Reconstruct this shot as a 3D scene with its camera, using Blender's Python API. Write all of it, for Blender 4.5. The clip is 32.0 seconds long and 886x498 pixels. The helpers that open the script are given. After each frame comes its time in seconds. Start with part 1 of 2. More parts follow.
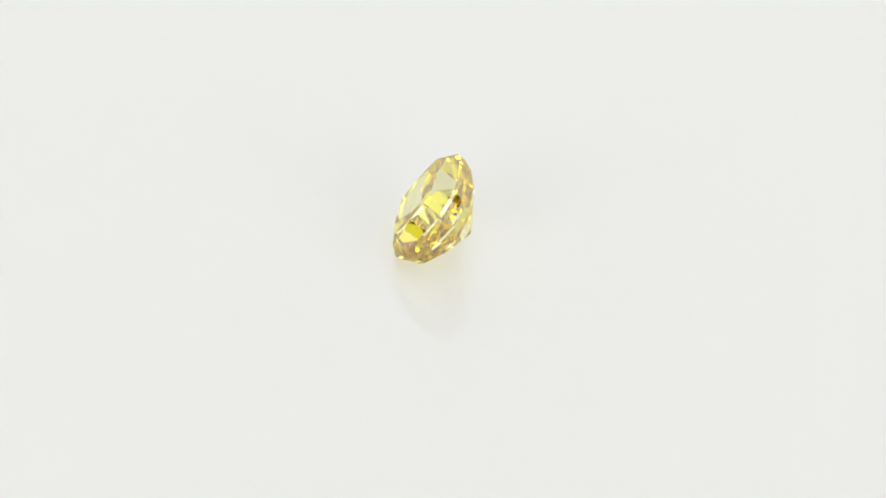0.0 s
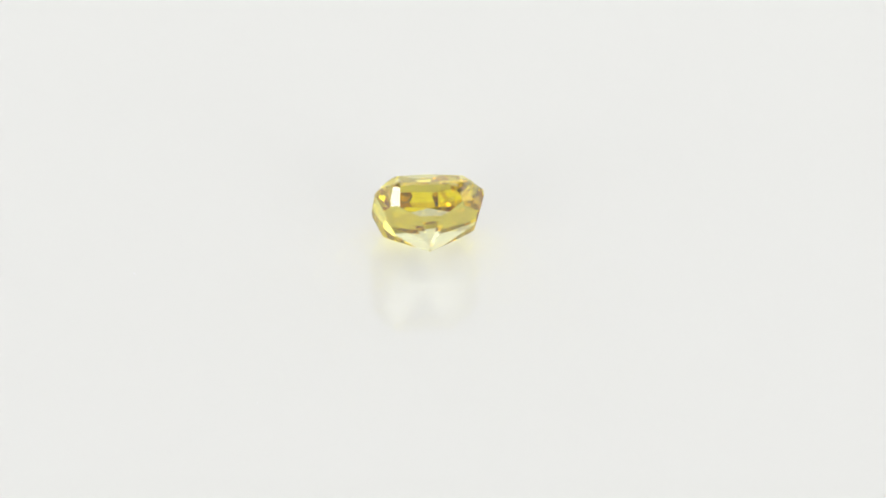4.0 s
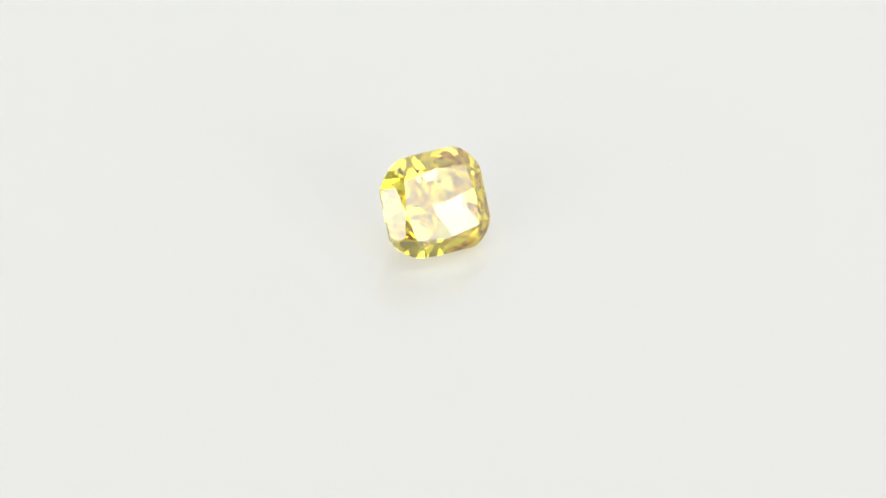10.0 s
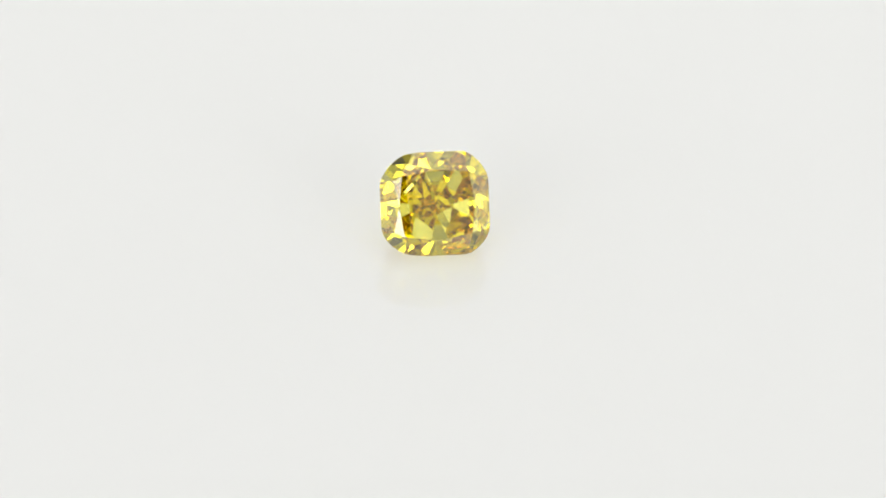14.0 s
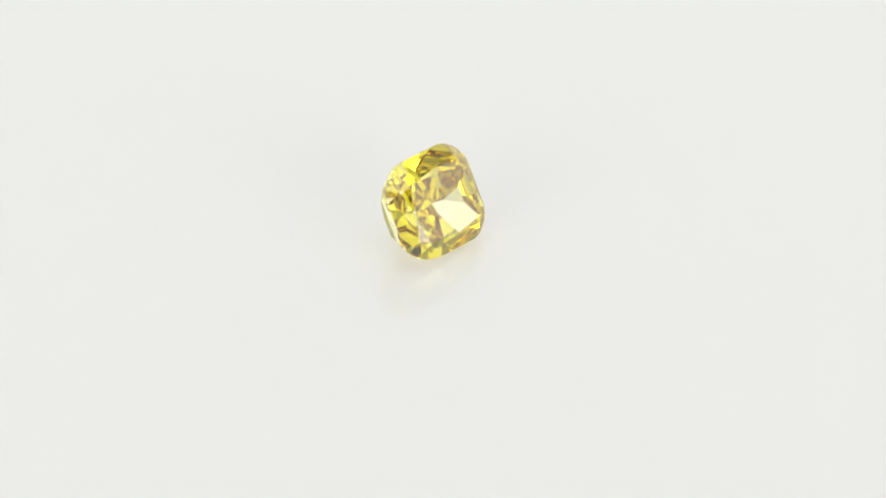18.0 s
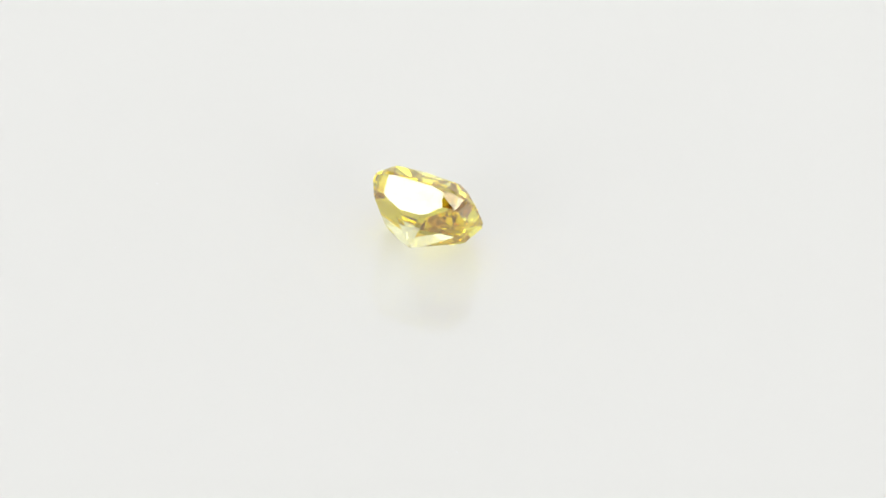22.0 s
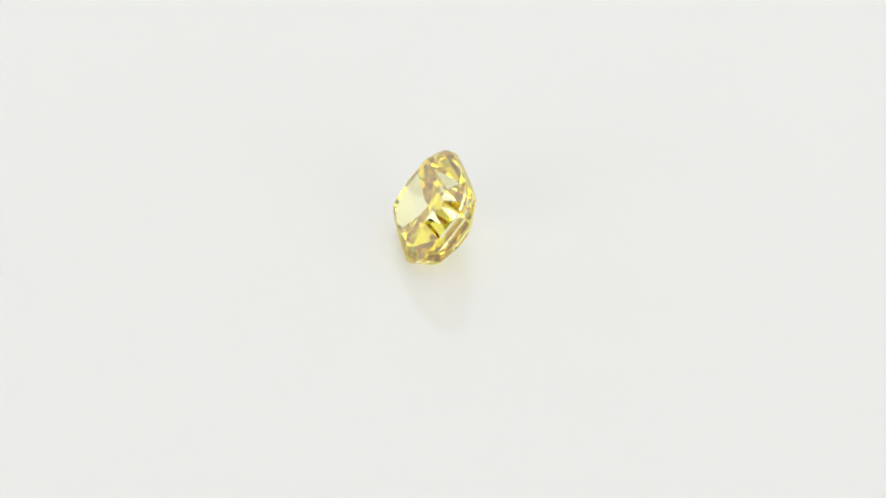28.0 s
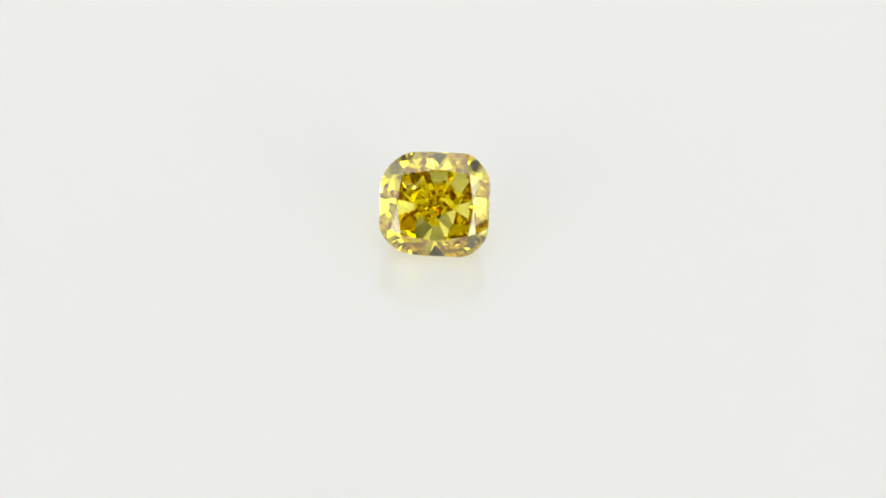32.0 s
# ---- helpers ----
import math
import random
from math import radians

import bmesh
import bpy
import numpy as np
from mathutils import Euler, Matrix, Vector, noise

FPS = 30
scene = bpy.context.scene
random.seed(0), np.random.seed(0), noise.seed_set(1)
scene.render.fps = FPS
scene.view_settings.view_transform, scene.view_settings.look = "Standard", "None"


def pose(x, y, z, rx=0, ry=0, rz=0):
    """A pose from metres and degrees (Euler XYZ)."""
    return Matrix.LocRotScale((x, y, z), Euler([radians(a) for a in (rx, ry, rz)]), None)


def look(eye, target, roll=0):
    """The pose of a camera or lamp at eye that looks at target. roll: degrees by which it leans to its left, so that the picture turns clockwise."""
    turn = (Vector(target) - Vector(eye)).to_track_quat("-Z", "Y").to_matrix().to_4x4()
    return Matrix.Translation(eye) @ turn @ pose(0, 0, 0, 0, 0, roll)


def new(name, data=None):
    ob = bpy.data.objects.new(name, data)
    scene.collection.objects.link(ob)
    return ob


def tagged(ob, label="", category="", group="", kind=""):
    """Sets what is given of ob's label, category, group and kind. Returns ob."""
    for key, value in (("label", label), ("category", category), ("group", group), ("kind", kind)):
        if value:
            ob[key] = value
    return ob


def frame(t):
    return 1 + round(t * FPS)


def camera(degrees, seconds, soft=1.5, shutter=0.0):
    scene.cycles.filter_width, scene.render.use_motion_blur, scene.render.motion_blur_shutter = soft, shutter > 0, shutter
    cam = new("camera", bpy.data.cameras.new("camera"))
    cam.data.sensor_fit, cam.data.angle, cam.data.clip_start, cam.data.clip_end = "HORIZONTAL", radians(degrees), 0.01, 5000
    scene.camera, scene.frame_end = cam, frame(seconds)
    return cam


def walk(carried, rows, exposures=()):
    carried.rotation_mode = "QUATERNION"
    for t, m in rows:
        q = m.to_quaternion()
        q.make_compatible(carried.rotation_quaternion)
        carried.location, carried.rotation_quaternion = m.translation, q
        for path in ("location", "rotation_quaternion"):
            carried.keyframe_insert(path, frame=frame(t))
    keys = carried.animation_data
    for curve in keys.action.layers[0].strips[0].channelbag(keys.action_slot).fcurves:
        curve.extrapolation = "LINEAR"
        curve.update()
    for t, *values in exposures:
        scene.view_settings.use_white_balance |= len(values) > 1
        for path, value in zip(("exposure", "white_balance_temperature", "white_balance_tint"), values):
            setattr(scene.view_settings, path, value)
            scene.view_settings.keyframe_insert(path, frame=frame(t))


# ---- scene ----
# One cut stone on a turning glossy white disc inside a small white light tent. U is half the stone's mean width.
U = 0.0028
ELEV, DIST = radians(37.49), 37.4
PX = 99.50
AXIS = (760.5, 429.0)         # where the disc's axis shows
right, up = Vector((1, 0, 0)), Vector((0, math.sin(ELEV), math.cos(ELEV)))
ahead = Vector((0, math.cos(ELEV), -math.sin(ELEV)))
aim = (right * (784 - AXIS[0]) / PX + up * (AXIS[1] - 441) / PX) * U
eye = aim - ahead * DIST * U
# the camera leans a little to one side
cant = Matrix.Rotation(radians(-86.5), 4, "Z") @ Matrix.Rotation(radians(2.02), 4, "X") @ Matrix.Rotation(radians(86.5), 4, "Z")
view = cant @ look(eye, aim)
cam = camera(2 * math.degrees(math.atan(784 / (PX * DIST))), 32.0, soft=1.7)
walk(cam, [(0, view), (32, view)])

FRONT_LIGHT, FRONT_TUBE, SIDE_LIGHT, TOP_LIGHT = 2.8, 3.9, 1.2, 1.3
LAMP_LEAN = 26                # the two front lamps lean in at the top
LAMP_AZ, LAMP_Z, LAMP_W, LAMP_H = 40.5, 0.090, 0.176, 0.155

# ---- world ----
world = bpy.data.worlds.new("room_air")
world.use_nodes = True
world.node_tree.nodes["Background"].inputs[0].default_value = (0.8, 0.85, 1.0, 1)
world.node_tree.nodes["Background"].inputs[1].default_value = 0.02
scene.world = world
scene.view_settings.exposure = 0.0
scene.cycles.max_bounces, scene.cycles.transmission_bounces, scene.cycles.glossy_bounces = 40, 40, 40
scene.cycles.caustics_refractive = scene.cycles.caustics_reflective = True
scene.cycles.blur_glossy = 0.0


# ---- materials ----
def material(name, color, rough=0.5, metal=0.0):
    m = bpy.data.materials.new(name)
    m.use_nodes = True
    b = m.node_tree.nodes["Principled BSDF"]
    b.inputs["Base Color"].default_value = (*color, 1)
    b.inputs["Roughness"].default_value = rough
    b.inputs["Metallic"].default_value = metal
    return m


def mottled(m, low, high, scale, bump=0.0, detail=4.0, rough=None):
    """Cloudy variation of the colour, with a faint relief, in object space."""
    nt = m.node_tree
    b = nt.nodes["Principled BSDF"]
    co = nt.nodes.new("ShaderNodeTexCoord")
    no = nt.nodes.new("ShaderNodeTexNoise")
    no.inputs["Scale"].default_value, no.inputs["Detail"].default_value = scale, detail
    nt.links.new(co.outputs["Object"], no.inputs["Vector"])
    mix = nt.nodes.new("ShaderNodeMix")
    mix.data_type = "RGBA"
    mix.inputs["A"].default_value, mix.inputs["B"].default_value = (*low, 1), (*high, 1)
    nt.links.new(no.outputs["Fac"], mix.inputs["Factor"])
    nt.links.new(mix.outputs["Result"], b.inputs["Base Color"])
    if bump:
        bp = nt.nodes.new("ShaderNodeBump")
        bp.inputs["Strength"].default_value, bp.inputs["Distance"].default_value = bump, 0.0002
        nt.links.new(no.outputs["Fac"], bp.inputs["Height"])
        nt.links.new(bp.outputs["Normal"], b.inputs["Normal"])
    if rough:
        mr = nt.nodes.new("ShaderNodeMapRange")
        mr.inputs["To Min"].default_value, mr.inputs["To Max"].default_value = rough
        nt.links.new(no.outputs["Fac"], mr.inputs["Value"])
        nt.links.new(mr.outputs["Result"], b.inputs["Roughness"])
    return m


def glowing(name, color, strength):
    m = bpy.data.materials.new(name)
    m.use_nodes = True
    nt = m.node_tree
    nt.nodes.remove(nt.nodes["Principled BSDF"])
    e = nt.nodes.new("ShaderNodeEmission")
    e.inputs[0].default_value, e.inputs[1].default_value = (*color, 1), strength
    nt.links.new(e.outputs[0], nt.nodes["Material Output"].inputs[0])
    return m


def striplight(m, base, hot, width):
    """A diffuser with an upright tube behind it: brightest along its middle."""
    nt = m.node_tree
    co = nt.nodes.new("ShaderNodeTexCoord")
    sx = nt.nodes.new("ShaderNodeSeparateXYZ")
    nt.links.new(co.outputs["Object"], sx.inputs[0])
    value = sx.outputs["X"]
    for op, other in (("MULTIPLY", 1 / width), ("POWER", 2), ("MULTIPLY", -1)):
        n = nt.nodes.new("ShaderNodeMath")
        n.operation = op
        nt.links.new(value, n.inputs[0])
        n.inputs[1].default_value = other
        value = n.outputs[0]
    e = nt.nodes.new("ShaderNodeMath")
    e.operation = "EXPONENT"
    nt.links.new(value, e.inputs[0])
    a = nt.nodes.new("ShaderNodeMath")
    a.operation = "MULTIPLY_ADD"
    nt.links.new(e.outputs[0], a.inputs[0])
    a.inputs[1].default_value, a.inputs[2].default_value = hot, base
    nt.links.new(a.outputs[0], nt.nodes["Emission"].inputs["Strength"])
    return m


def gem_glass():
    """Clear mirror-smooth surface over a tinted body: light that passes in or out takes one tint, each bounce inside takes another."""
    m = bpy.data.materials.new("yellow_diamond")
    m.use_nodes = True
    nt = m.node_tree
    nt.nodes.remove(nt.nodes["Principled BSDF"])
    f = nt.nodes.new("ShaderNodeFresnel")
    f.inputs["IOR"].default_value = GEM_IOR
    r = nt.nodes.new("ShaderNodeBsdfRefraction")
    r.inputs["Color"].default_value = (*GEM_PASS, 1)
    r.inputs["Roughness"].default_value, r.inputs["IOR"].default_value = 0.0, GEM_IOR
    g = nt.nodes.new("ShaderNodeBsdfGlossy")
    g.inputs["Roughness"].default_value = 0.0
    c = nt.nodes.new("ShaderNodeMix")
    c.data_type = "RGBA"
    c.inputs["A"].default_value, c.inputs["B"].default_value = (1, 1, 1, 1), (*GEM_BOUNCE, 1)
    nt.links.new(f.outputs[0], c.inputs["Factor"])
    nt.links.new(c.outputs["Result"], g.inputs["Color"])
    x = nt.nodes.new("ShaderNodeMixShader")
    nt.links.new(f.outputs[0], x.inputs[0])
    nt.links.new(r.outputs[0], x.inputs[1])
    nt.links.new(g.outputs[0], x.inputs[2])
    nt.links.new(x.outputs[0], nt.nodes["Material Output"].inputs[0])
    return m


GEM_IOR = 2.417
GEM_PASS, GEM_BOUNCE = (0.951, 0.952, 0.77), (0.932, 0.878, 0.27)
GEM = gem_glass()
ACRYLIC = material("white_acrylic_added_glow", (0.83, 0.83, 0.81), 0.06)
ACRYLIC.node_tree.nodes["Principled BSDF"].inputs["IOR"].default_value = 1.6
mottled(ACRYLIC, (0.455, 0.455, 0.444), (0.465, 0.465, 0.457), 60, 0.0, 3.0, (0.014, 0.022))
# an added glow in the disc itself, no lamp below, leaves hardly a shadow
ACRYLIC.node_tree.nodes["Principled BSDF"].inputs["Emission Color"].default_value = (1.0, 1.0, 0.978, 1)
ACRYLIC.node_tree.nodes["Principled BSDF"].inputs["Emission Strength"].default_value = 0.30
RIM = material("disc_rim", (0.8, 0.8, 0.79), 0.3)
CLOTH = mottled(material("pale_tent_cloth", (0.55, 0.55, 0.55), 0.9), (0.53, 0.53, 0.53), (0.57, 0.57, 0.565), 400, 0.3)
DARK = mottled(material("dark_wall_paint", (0.05, 0.05, 0.055), 0.8), (0.045, 0.045, 0.05), (0.06, 0.06, 0.065), 8, 0.2)
HOUSING = material("black_lamp_housing", (0.03, 0.03, 0.03), 0.5)
PANEL = striplight(glowing("front_lamp_diffuser", (0.99, 1.0, 0.985), FRONT_LIGHT), FRONT_LIGHT, FRONT_TUBE, 0.022)
SHEET = glowing("side_lamp_diffuser", (0.99, 1.0, 0.98), SIDE_LIGHT)
TOP = glowing("top_lamp_diffuser", (1.0, 0.994, 0.99), TOP_LIGHT)
LINT = material("pale_dust", (0.76, 0.76, 0.77), 0.9)


# ---- mesh helpers ----
def part(name, bm, mat, parent=None, label=""):
    me = bpy.data.meshes.new(name)
    bm.to_mesh(me)
    bm.free()
    me.materials.append(mat)
    ob = new(name, me)
    if parent:
        ob.parent = parent
    if label:
        ob["label"] = label
    return ob


def box(cx, cy, cz, sx, sy, sz, bevel=0.0, bm=None):
    bm = bm or bmesh.new()
    made = bmesh.ops.create_cube(bm, size=1.0, matrix=Matrix.Translation((cx, cy, cz)) @ Matrix.Diagonal((sx, sy, sz, 1)))
    if bevel:
        edges = list({e for v in made["verts"] for e in v.link_edges})
        bmesh.ops.bevel(bm, geom=edges, offset=bevel, segments=2, affect="EDGES")
    return bm


# ---- the light tent and the room behind its slit ----
T, W = 0.30, 0.006            # half width of the tent, cloth thickness
FLOOR = -0.030
TOPZ = 0.50
SLIT, SILL, HEAD = 0.065, 0.13, 0.32   # half width, lower and upper edge of the opening in the front


def structure(name, bm, mat, label, category="wall"):
    return tagged(part(name, bm, mat), label, category, kind="structure")


structure("floor", box(0, 0, FLOOR - 0.01, 2.4, 2.4, 0.02), CLOTH, "pale grey cloth floor of the light tent under the disc", "floor")
zc, zh = (TOPZ + FLOOR) / 2, TOPZ - FLOOR
structure("wall_back", box(0, T + W / 2, zc, 2 * T + 2 * W, W, zh), CLOTH, "plain pale grey cloth wall of the light tent")
structure("wall_left", box(-T - W / 2, 0, zc, W, 2 * T, zh), CLOTH, "plain pale grey cloth wall of the light tent")
structure("wall_right", box(T + W / 2, 0, zc, W, 2 * T, zh), CLOTH, "plain pale grey cloth wall of the light tent")
fw = T + W - SLIT
for side in (-1, 1):
    structure("wall_front", box(side * (SLIT + fw / 2), -T - W / 2, zc, fw, W, zh), CLOTH, "pale grey cloth front panel beside the tent's opening")
structure("wall_front_sill", box(0, -T - W / 2, (FLOOR + SILL) / 2, 2 * SLIT, W, SILL - FLOOR), CLOTH, "pale grey cloth front panel below the tent's opening")
structure("wall_front_head", box(0, -T - W / 2, (HEAD + TOPZ) / 2, 2 * SLIT, W, TOPZ - HEAD), CLOTH, "pale grey cloth front panel above the tent's opening")
structure("ceiling", box(0, 0, TOPZ + W / 2, 2 * T + 2 * W, 2 * T + 2 * W, W), CLOTH, "pale grey cloth ceiling of the light tent", "ceiling")
R = 1.2
structure("wall_room_front", box(0, -R, 0.6, 2 * R, 0.02, 1.26), DARK, "dark painted wall of the room before the tent")
structure("wall_room_back", box(0, R, 0.6, 2 * R, 0.02, 1.26), DARK, "dark painted wall of the room behind the tent")
structure("wall_room_left", box(-R, 0, 0.6, 0.02, 2 * R - 0.04, 1.26), DARK, "dark painted wall of the room beside the tent")
structure("wall_room_right", box(R, 0, 0.6, 0.02, 2 * R - 0.04, 1.26), DARK, "dark painted wall of the room beside the tent")
structure("ceiling_room", box(0, 0, 1.24, 2 * R, 2 * R, 0.02), DARK, "dark ceiling of the room over the tent", "ceiling")


def lamp_panel(name, w, h, mat, m, label):
    """A flat panel lamp: housing tray with a glowing diffuser sheet; it shines along its -z."""
    e = new(name)
    part("housing", box(0, 0, 0.006, w + 0.012, h + 0.012, 0.012, 0.002), HOUSING, e, "black metal tray")
    part("diffuser", box(0, 0, -0.0025, w, h, 0.003), mat, e, "glowing white diffuser sheet")
    e.matrix_world = m
    return tagged(e, label, "lamp")


for side in (-1, 1):
    a = radians(LAMP_AZ) * side
    d = 0.255
    at = Vector((d * math.sin(a), -d * math.cos(a), LAMP_Z))
    lamp_panel("panel_lamp", LAMP_W, LAMP_H, PANEL, look(at, (0, 0, 0.005), LAMP_LEAN * side), "slim panel lamp with white diffuser beside the tent's opening")["group"] = "side lamps"
for side in (-1, 1):
    at = Vector((side * (T - 0.013), 0.013, 0.11))
    lamp_panel("wall_lamp", 0.53, 0.22, SHEET, look(at, (0, 0.013, 0.11)), "long panel lamp along the side wall of the light tent")["group"] = "wall lamps"
lamp_panel("wall_lamp", 0.55, 0.30, SHEET, look((0, T - 0.03, 0.15), (0, 0, 0.15)), "large panel lamp along the back wall of the light tent")["group"] = "wall lamps"
lamp_panel("ceiling_lamp", 0.50, 0.50, TOP, look((0, 0.02, TOPZ - 0.02), (0, 0.02, 0)), "large square panel lamp under the tent's ceiling")


# ---- the turntable ----
def disc():
    e = new("turntable")
    bm = bmesh.new()
    bmesh.ops.create_cone(bm, cap_ends=True, segments=160, radius1=0.148, radius2=0.15, depth=0.006, matrix=Matrix.Translation((0, 0, -0.003)))
    part("disc", bm, ACRYLIC, e, "glossy white acrylic disc with an added glow")
    bm = bmesh.new()
    bmesh.ops.create_cone(bm, cap_ends=True, segments=96, radius1=0.06, radius2=0.06, depth=-FLOOR - 0.006, matrix=Matrix.Translation((0, 0, (FLOOR - 0.006) / 2)))
    part("drum", bm, RIM, e, "plain white motor drum")
    return tagged(e, "glossy white acrylic turntable disc with an added glow and specks of lint", "turntable")


table = disc()


def dust():
    """A few pale specks of lint that lie on the disc: place and size in half widths of the stone."""
    rnd = random.Random(5)
    bm = bmesh.new()
    for x, y, s in ((4.9, 2.6, 0.014), (5.2, 0.6, 0.022), (3.2, 4.1, 0.012), (-4.4, -1.9, 0.012), (-2.6, 4.8, 0.015)):
        m = Matrix.Translation((x * U, y * U, s * U * 0.1)) @ Matrix.Rotation(rnd.random() * 6.3, 4, "Z") @ Matrix.Diagonal((s * U * rnd.uniform(1, 1.6), s * U, s * U * 0.2, 1))
        bmesh.ops.create_icosphere(bm, subdivisions=1, radius=1.0, matrix=m)
    return tagged(part("dust", bm, LINT, table, "tiny pale grey specks of lint"), kind="stuff")


dust()


# ---- the stone ----
def outline(u):
    return (0.978 - 0.022 * math.cos(u) + 0.033 * math.sin(u) + 0.053 * math.cos(2 * u) - 0.002 * math.sin(2 * u)
            - 0.022 * math.cos(3 * u) - 0.013 * math.sin(3 * u) - 0.104 * math.cos(4 * u) + 0.001 * math.sin(4 * u)
            + 0.010 * math.cos(6 * u) - 0.023 * math.cos(8 * u))


# Where the steep lower facets break into the flat ones round the culet, every 45 degrees: distance from the axis, and depth.
KNEE = ((0.722, 0.455), (0.906, 0.464), (0.682, 0.453), (0.916, 0.475), (0.824, 0.509), (0.846, 0.446), (0.606, 0.466), (0.921, 0.463))


def knee(a):
    k = (math.degrees(a) / 45) % 8
    i, f = int(k), (1 - math.cos(math.pi * (k % 1))) / 2
    (r0, z0), (r1, z1) = KNEE[i], KNEE[(i + 1) % 8]
    return r0 * (1 - f) + r1 * f, -(z0 * (1 - f) + z1 * f)


RING = [(outline(u) * math.cos(u), outline(u) * math.sin(u)) for u in (k * math.tau / 360 for k in range(360))]


def reach(a):
    c, s = math.cos(a), math.sin(a)
    return max(x * c + y * s for x, y in RING)


GT, CROWN, DEPTH = 0.026, 0.286, 0.915
CULET = (-0.011, 0.016)
TILT, SPIN = 56.96, 0.47      # how the stone leans on the disc
# The table's eight corners: azimuth and distance from the axis.
TABLE = ((0, 0.645), (46.4, 0.812), (90, 0.642), (138.5, 0.817), (180, 0.686), (220.9, 0.790), (270, 0.598), (319.8, 0.760))
MAINS = ((233.7, 32.0), (306.4, 29.2), (66.0, 31.9), (114.4, 32.5), (43.9, 32.5), (136.9, 34.4))
WEDGES = ((0, 30.5, 0.28), (180, 30.5, 0.28), (90, 34.0, 0.20), (270, 31.0, 0.20))
STAR, HALF = 26, 46.5         # slopes of the small crown facets beside the table and along the girdle


def facets():
    """Every facet as (normal, offset of its plane)."""
    out = []

    def cut(az, slope, rho, z, side, about=(0, 0)):
        a, b = radians(az), radians(slope)
        n = Vector((math.sin(b) * math.cos(a), math.sin(b) * math.sin(a), math.cos(b) * side))
        p = Vector((about[0] + rho * math.cos(a), about[1] + rho * math.sin(a), z))
        out.append((n, n.dot(p)))

    out.append((Vector((0, 0, 1)), CROWN))
    for k in range(56):
        az = k * 360 / 56
        cut(az, 90, reach(radians(az)), 0, 1)
    # crown: a main facet from each corner of the table to the girdle, a star on each table edge, two halves along the girdle between mains
    for k, (az, r) in enumerate(TABLE):
        cut(az, math.degrees(math.atan2(CROWN - GT, reach(radians(az)) - r)), r, CROWN, 1)
        az2, r2 = TABLE[(k + 1) % 8]
        az2 += 360 if az2 < az else 0
        p = Vector((r * math.cos(radians(az)), r * math.sin(radians(az)), 0))
        d = Vector((r2 * math.cos(radians(az2)), r2 * math.sin(radians(az2)), 0)) - p
        n = Vector((d.y, -d.x, 0)).normalized()
        cut(math.degrees(math.atan2(n.y, n.x)), STAR, n.dot(p), CROWN, 1)
        for f in (0.3, 0.7):
            a = az + (az2 - az) * f
            cut(a, HALF, reach(radians(a)), GT, 1)

    def steep(az, extra=0.0):
        r, z = knee(radians(az))
        g = reach(radians(az))
        cut(az, math.degrees(math.atan2(-GT - z, g - r)) + extra, g, -GT, -1)

    for q in range(4):
        b = q * 90
        # pavilion: one broad steep facet on each side, ending in a blunt point, and one broad main on each corner
        steep(b + 45)
        if q != 3:                             # the fourth side is the one on which the stone rests
            steep(b, 0.5)
        if q % 2 == 0:                         # the two sides across the stone's longer way
            r, z = knee(radians(b))
            cut(b, 52.1, r - 0.02, z, -1)
        for s in (-1, 1):
            steep(b + s * 38)
            if q != 3:
                steep(b + s * 33)
            r, z = knee(radians(b + s * 39))
            cut(b + s * 39, 42.2, r - 0.03, z, -1)
    for az, slope in MAINS:                    # running to the culet
        cut(az, slope, 0, -DEPTH, -1, CULET)
    for az, slope, start in WEDGES:            # slim wedges on the ridges between the mains, pointing at the culet
        x, y = start * math.cos(radians(az)) - CULET[0], start * math.sin(radians(az)) - CULET[1]
        z = max(math.tan(radians(m)) * (x * math.cos(radians(a)) + y * math.sin(radians(a))) for a, m in MAINS) - DEPTH
        cut(az, slope, start, z, -1)
    cut(270 - SPIN, TILT, 0.997, 0, -1)
    return out


def cut_stone():
    """Facet by facet, as a cutter grinds it: each plane takes off what lies outside it."""
    bm = bmesh.new()
    bmesh.ops.create_cube(bm, size=3.0)
    for n, d in facets():
        r = bmesh.ops.bisect_plane(bm, geom=bm.verts[:] + bm.edges[:] + bm.faces[:], dist=1e-6, plane_co=n * d, plane_no=n, clear_outer=True)
        rim = [g for g in r["geom_cut"] if isinstance(g, bmesh.types.BMEdge)]
        if len(rim) >= 3:
            bmesh.ops.edgenet_fill(bm, edges=rim)
    bmesh.ops.remove_doubles(bm, verts=bm.verts, dist=1e-5)
    bmesh.ops.recalc_face_normals(bm, faces=bm.faces)
    bmesh.ops.scale(bm, vec=(U, U, U), verts=bm.verts)
    return bm


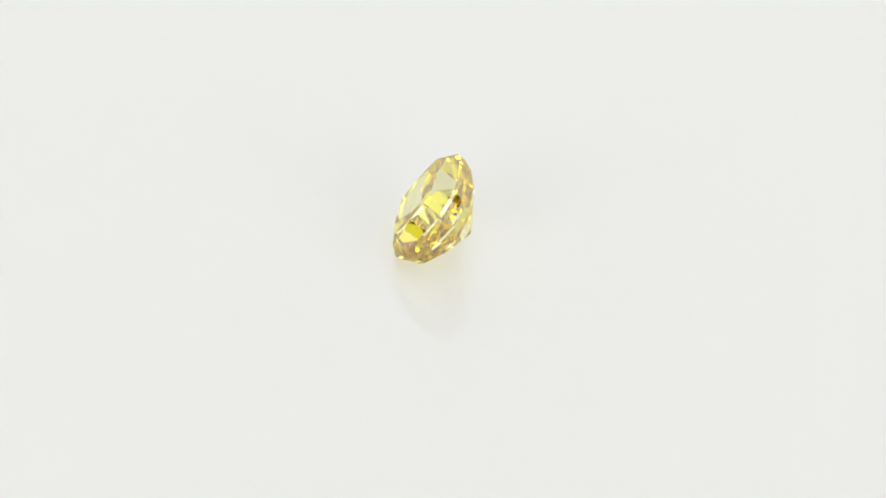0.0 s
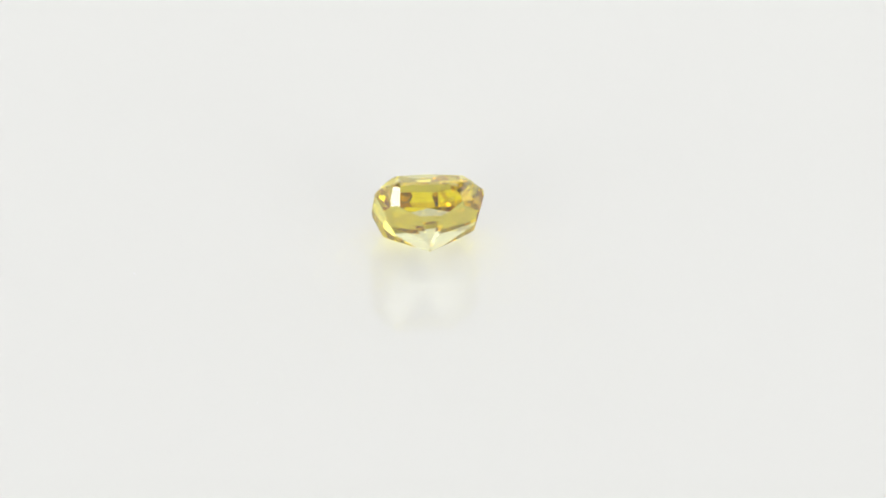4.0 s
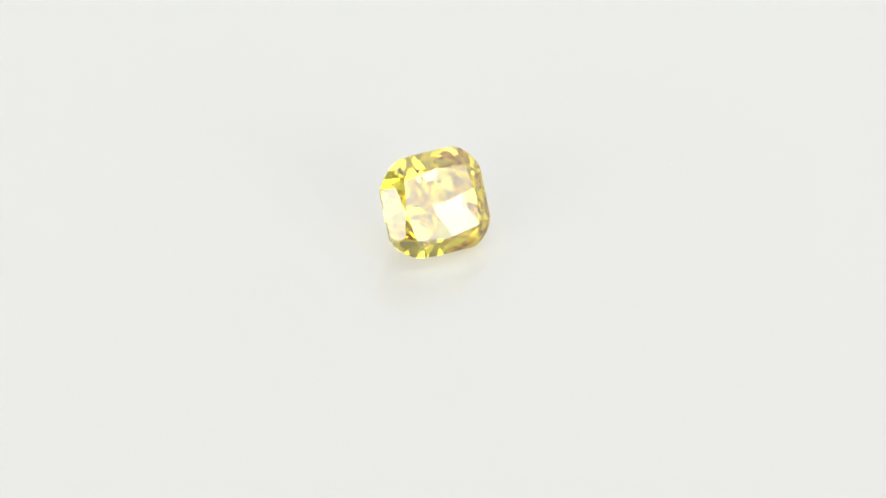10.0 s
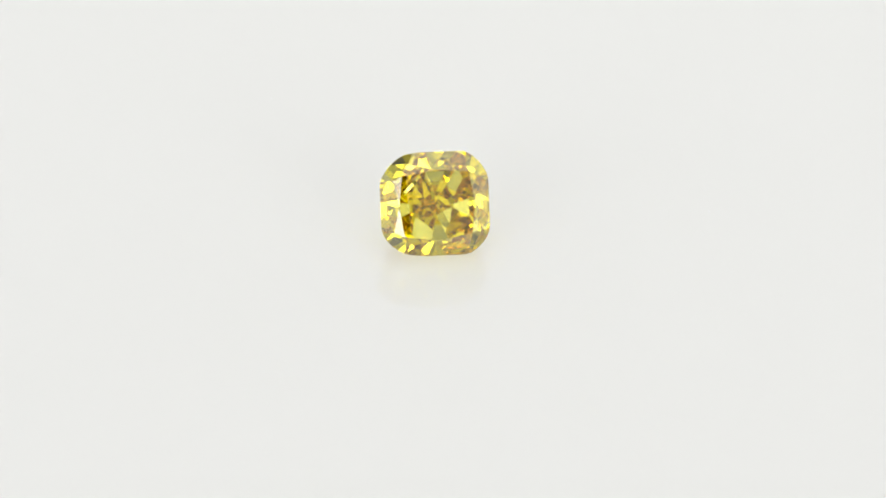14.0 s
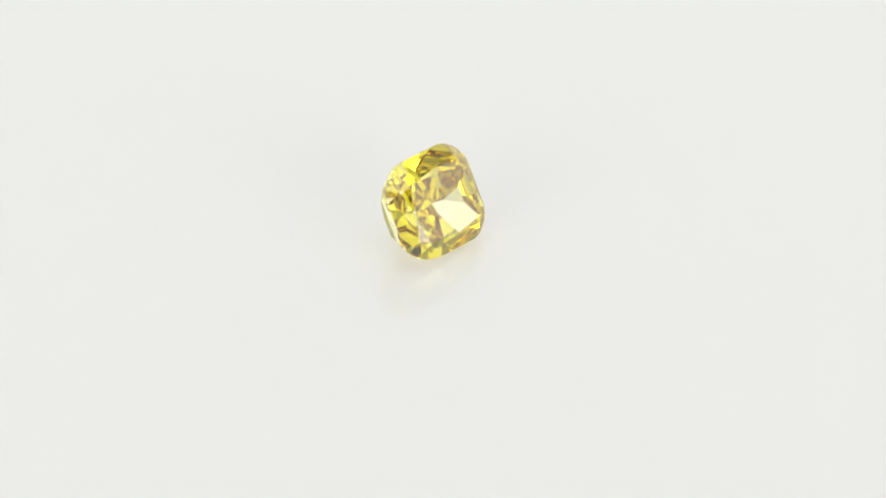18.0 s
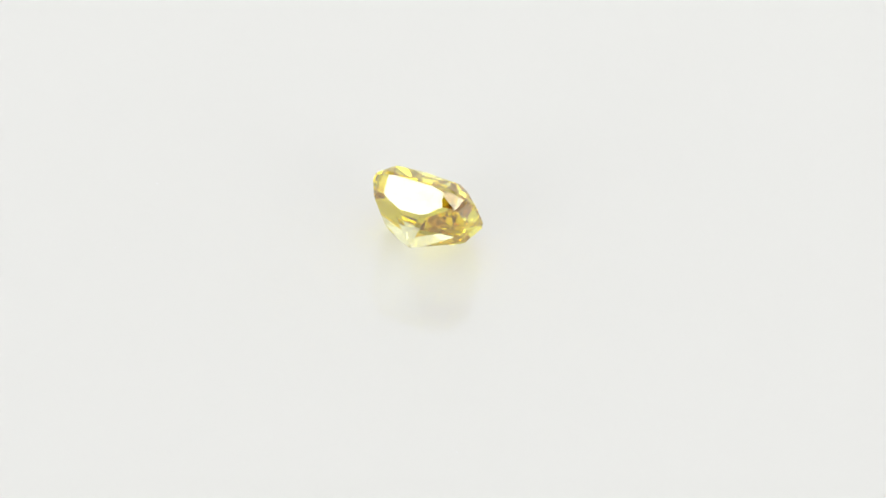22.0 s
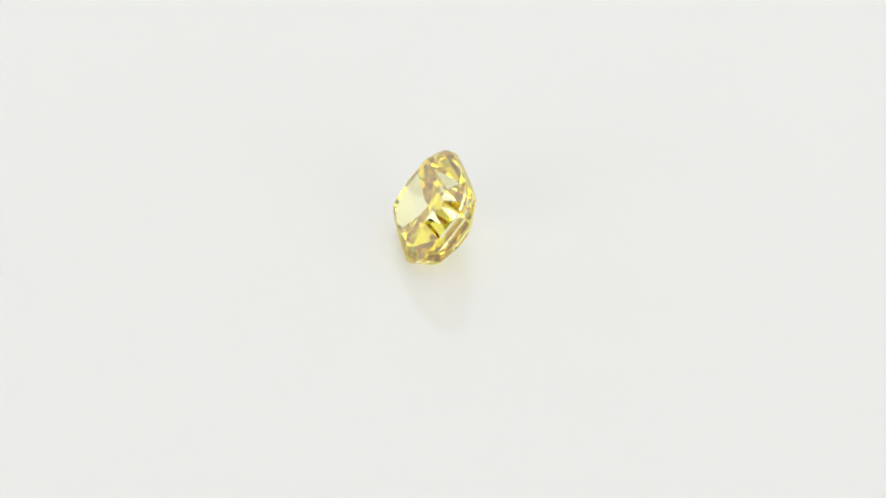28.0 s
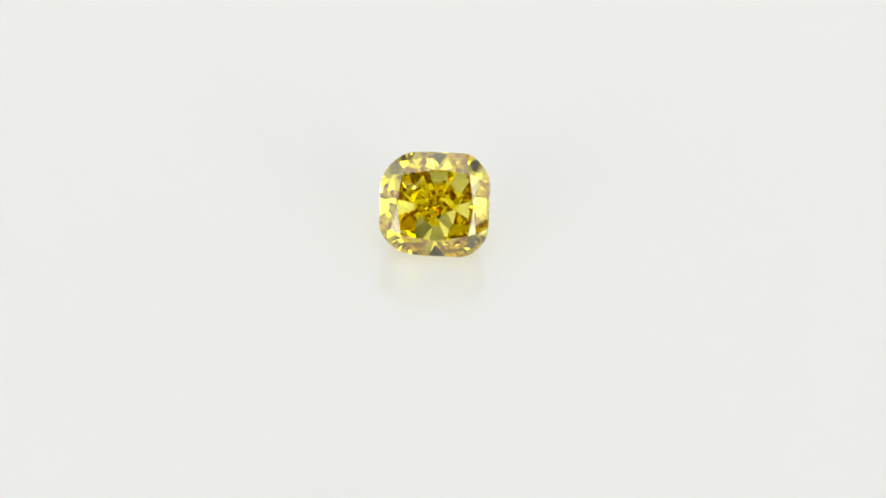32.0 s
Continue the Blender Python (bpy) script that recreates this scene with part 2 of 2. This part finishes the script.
def diamond():
    """Table, crown, girdle and pavilion of one solid stone: the four pieces of its closed surface."""
    e = new("diamond")
    whole = cut_stone()

    def piece(name, keep, label):
        bm = whole.copy()
        bmesh.ops.delete(bm, geom=[f for f in bm.faces if not keep(f.normal)], context="FACES")
        return part(name, bm, GEM, e, label)

    whole.normal_update()
    piece("table_facet", lambda n: n.z > 0.999, "large flat square top facet")
    piece("crown", lambda n: 0.03 < n.z <= 0.999, "sloping upper facets")
    piece("girdle", lambda n: abs(n.z) <= 0.03, "thin rounded-square faceted edge")
    piece("pavilion", lambda n: n.z < -0.03, "many small deep facets running to a point")
    low = min((LEAN @ v.co).z for v in whole.verts)
    whole.free()
    return tagged(e, "square cushion-cut yellow diamond with crisp facets, tilted on the white disc", "gemstone"), low


LEAN = Matrix.Rotation(radians(TILT), 3, "X") @ Matrix.Rotation(radians(SPIN), 3, "Z")
stone, lowest = diamond()


# ---- what moves ----
# Degrees of the disc's turn, over seconds counted back from the rest; the way out and the way back are alike.
TURN = [(-5, 358.0), (-4.5, 347.2), (-4, 337.4), (-3.5, 327.6), (-3, 318.6), (-2.5, 309.5), (-2, 300.4), (-1.5, 291.0), (-1, 281.0), (-0.5, 271.5),
        (0, 262.7), (0.5, 254.5), (1, 245.6), (1.5, 235.8), (2, 226.8), (2.5, 218.0), (3, 208.0), (3.5, 198.2), (4, 186.0), (4.5, 171.5),
        (5, 156.3), (5.5, 142.6), (6, 127.6), (6.5, 113.4), (7, 99.6), (7.5, 86.0), (8, 70.0), (8.5, 54.5), (9, 42.3), (9.5, 32.3),
        (10, 23.7), (10.5, 16.6), (11, 10.5), (11.5, 6.8), (12, 6.2), (13.5, 6.2)]


def motions():
    rows = [(s, a) for s, a in TURN if s >= 0] + [(27 - s, a) for s, a in reversed(TURN[:-1])]
    spin = [(t, pose(0, 0, 0, 0, 0, a)) for t, a in rows]
    walk(table, spin)
    seat = Matrix.Translation((0.092 * U, -0.042 * U, -lowest + 0.00001)) @ LEAN.to_4x4()
    walk(stone, [(t, m @ seat) for t, m in spin])


motions()
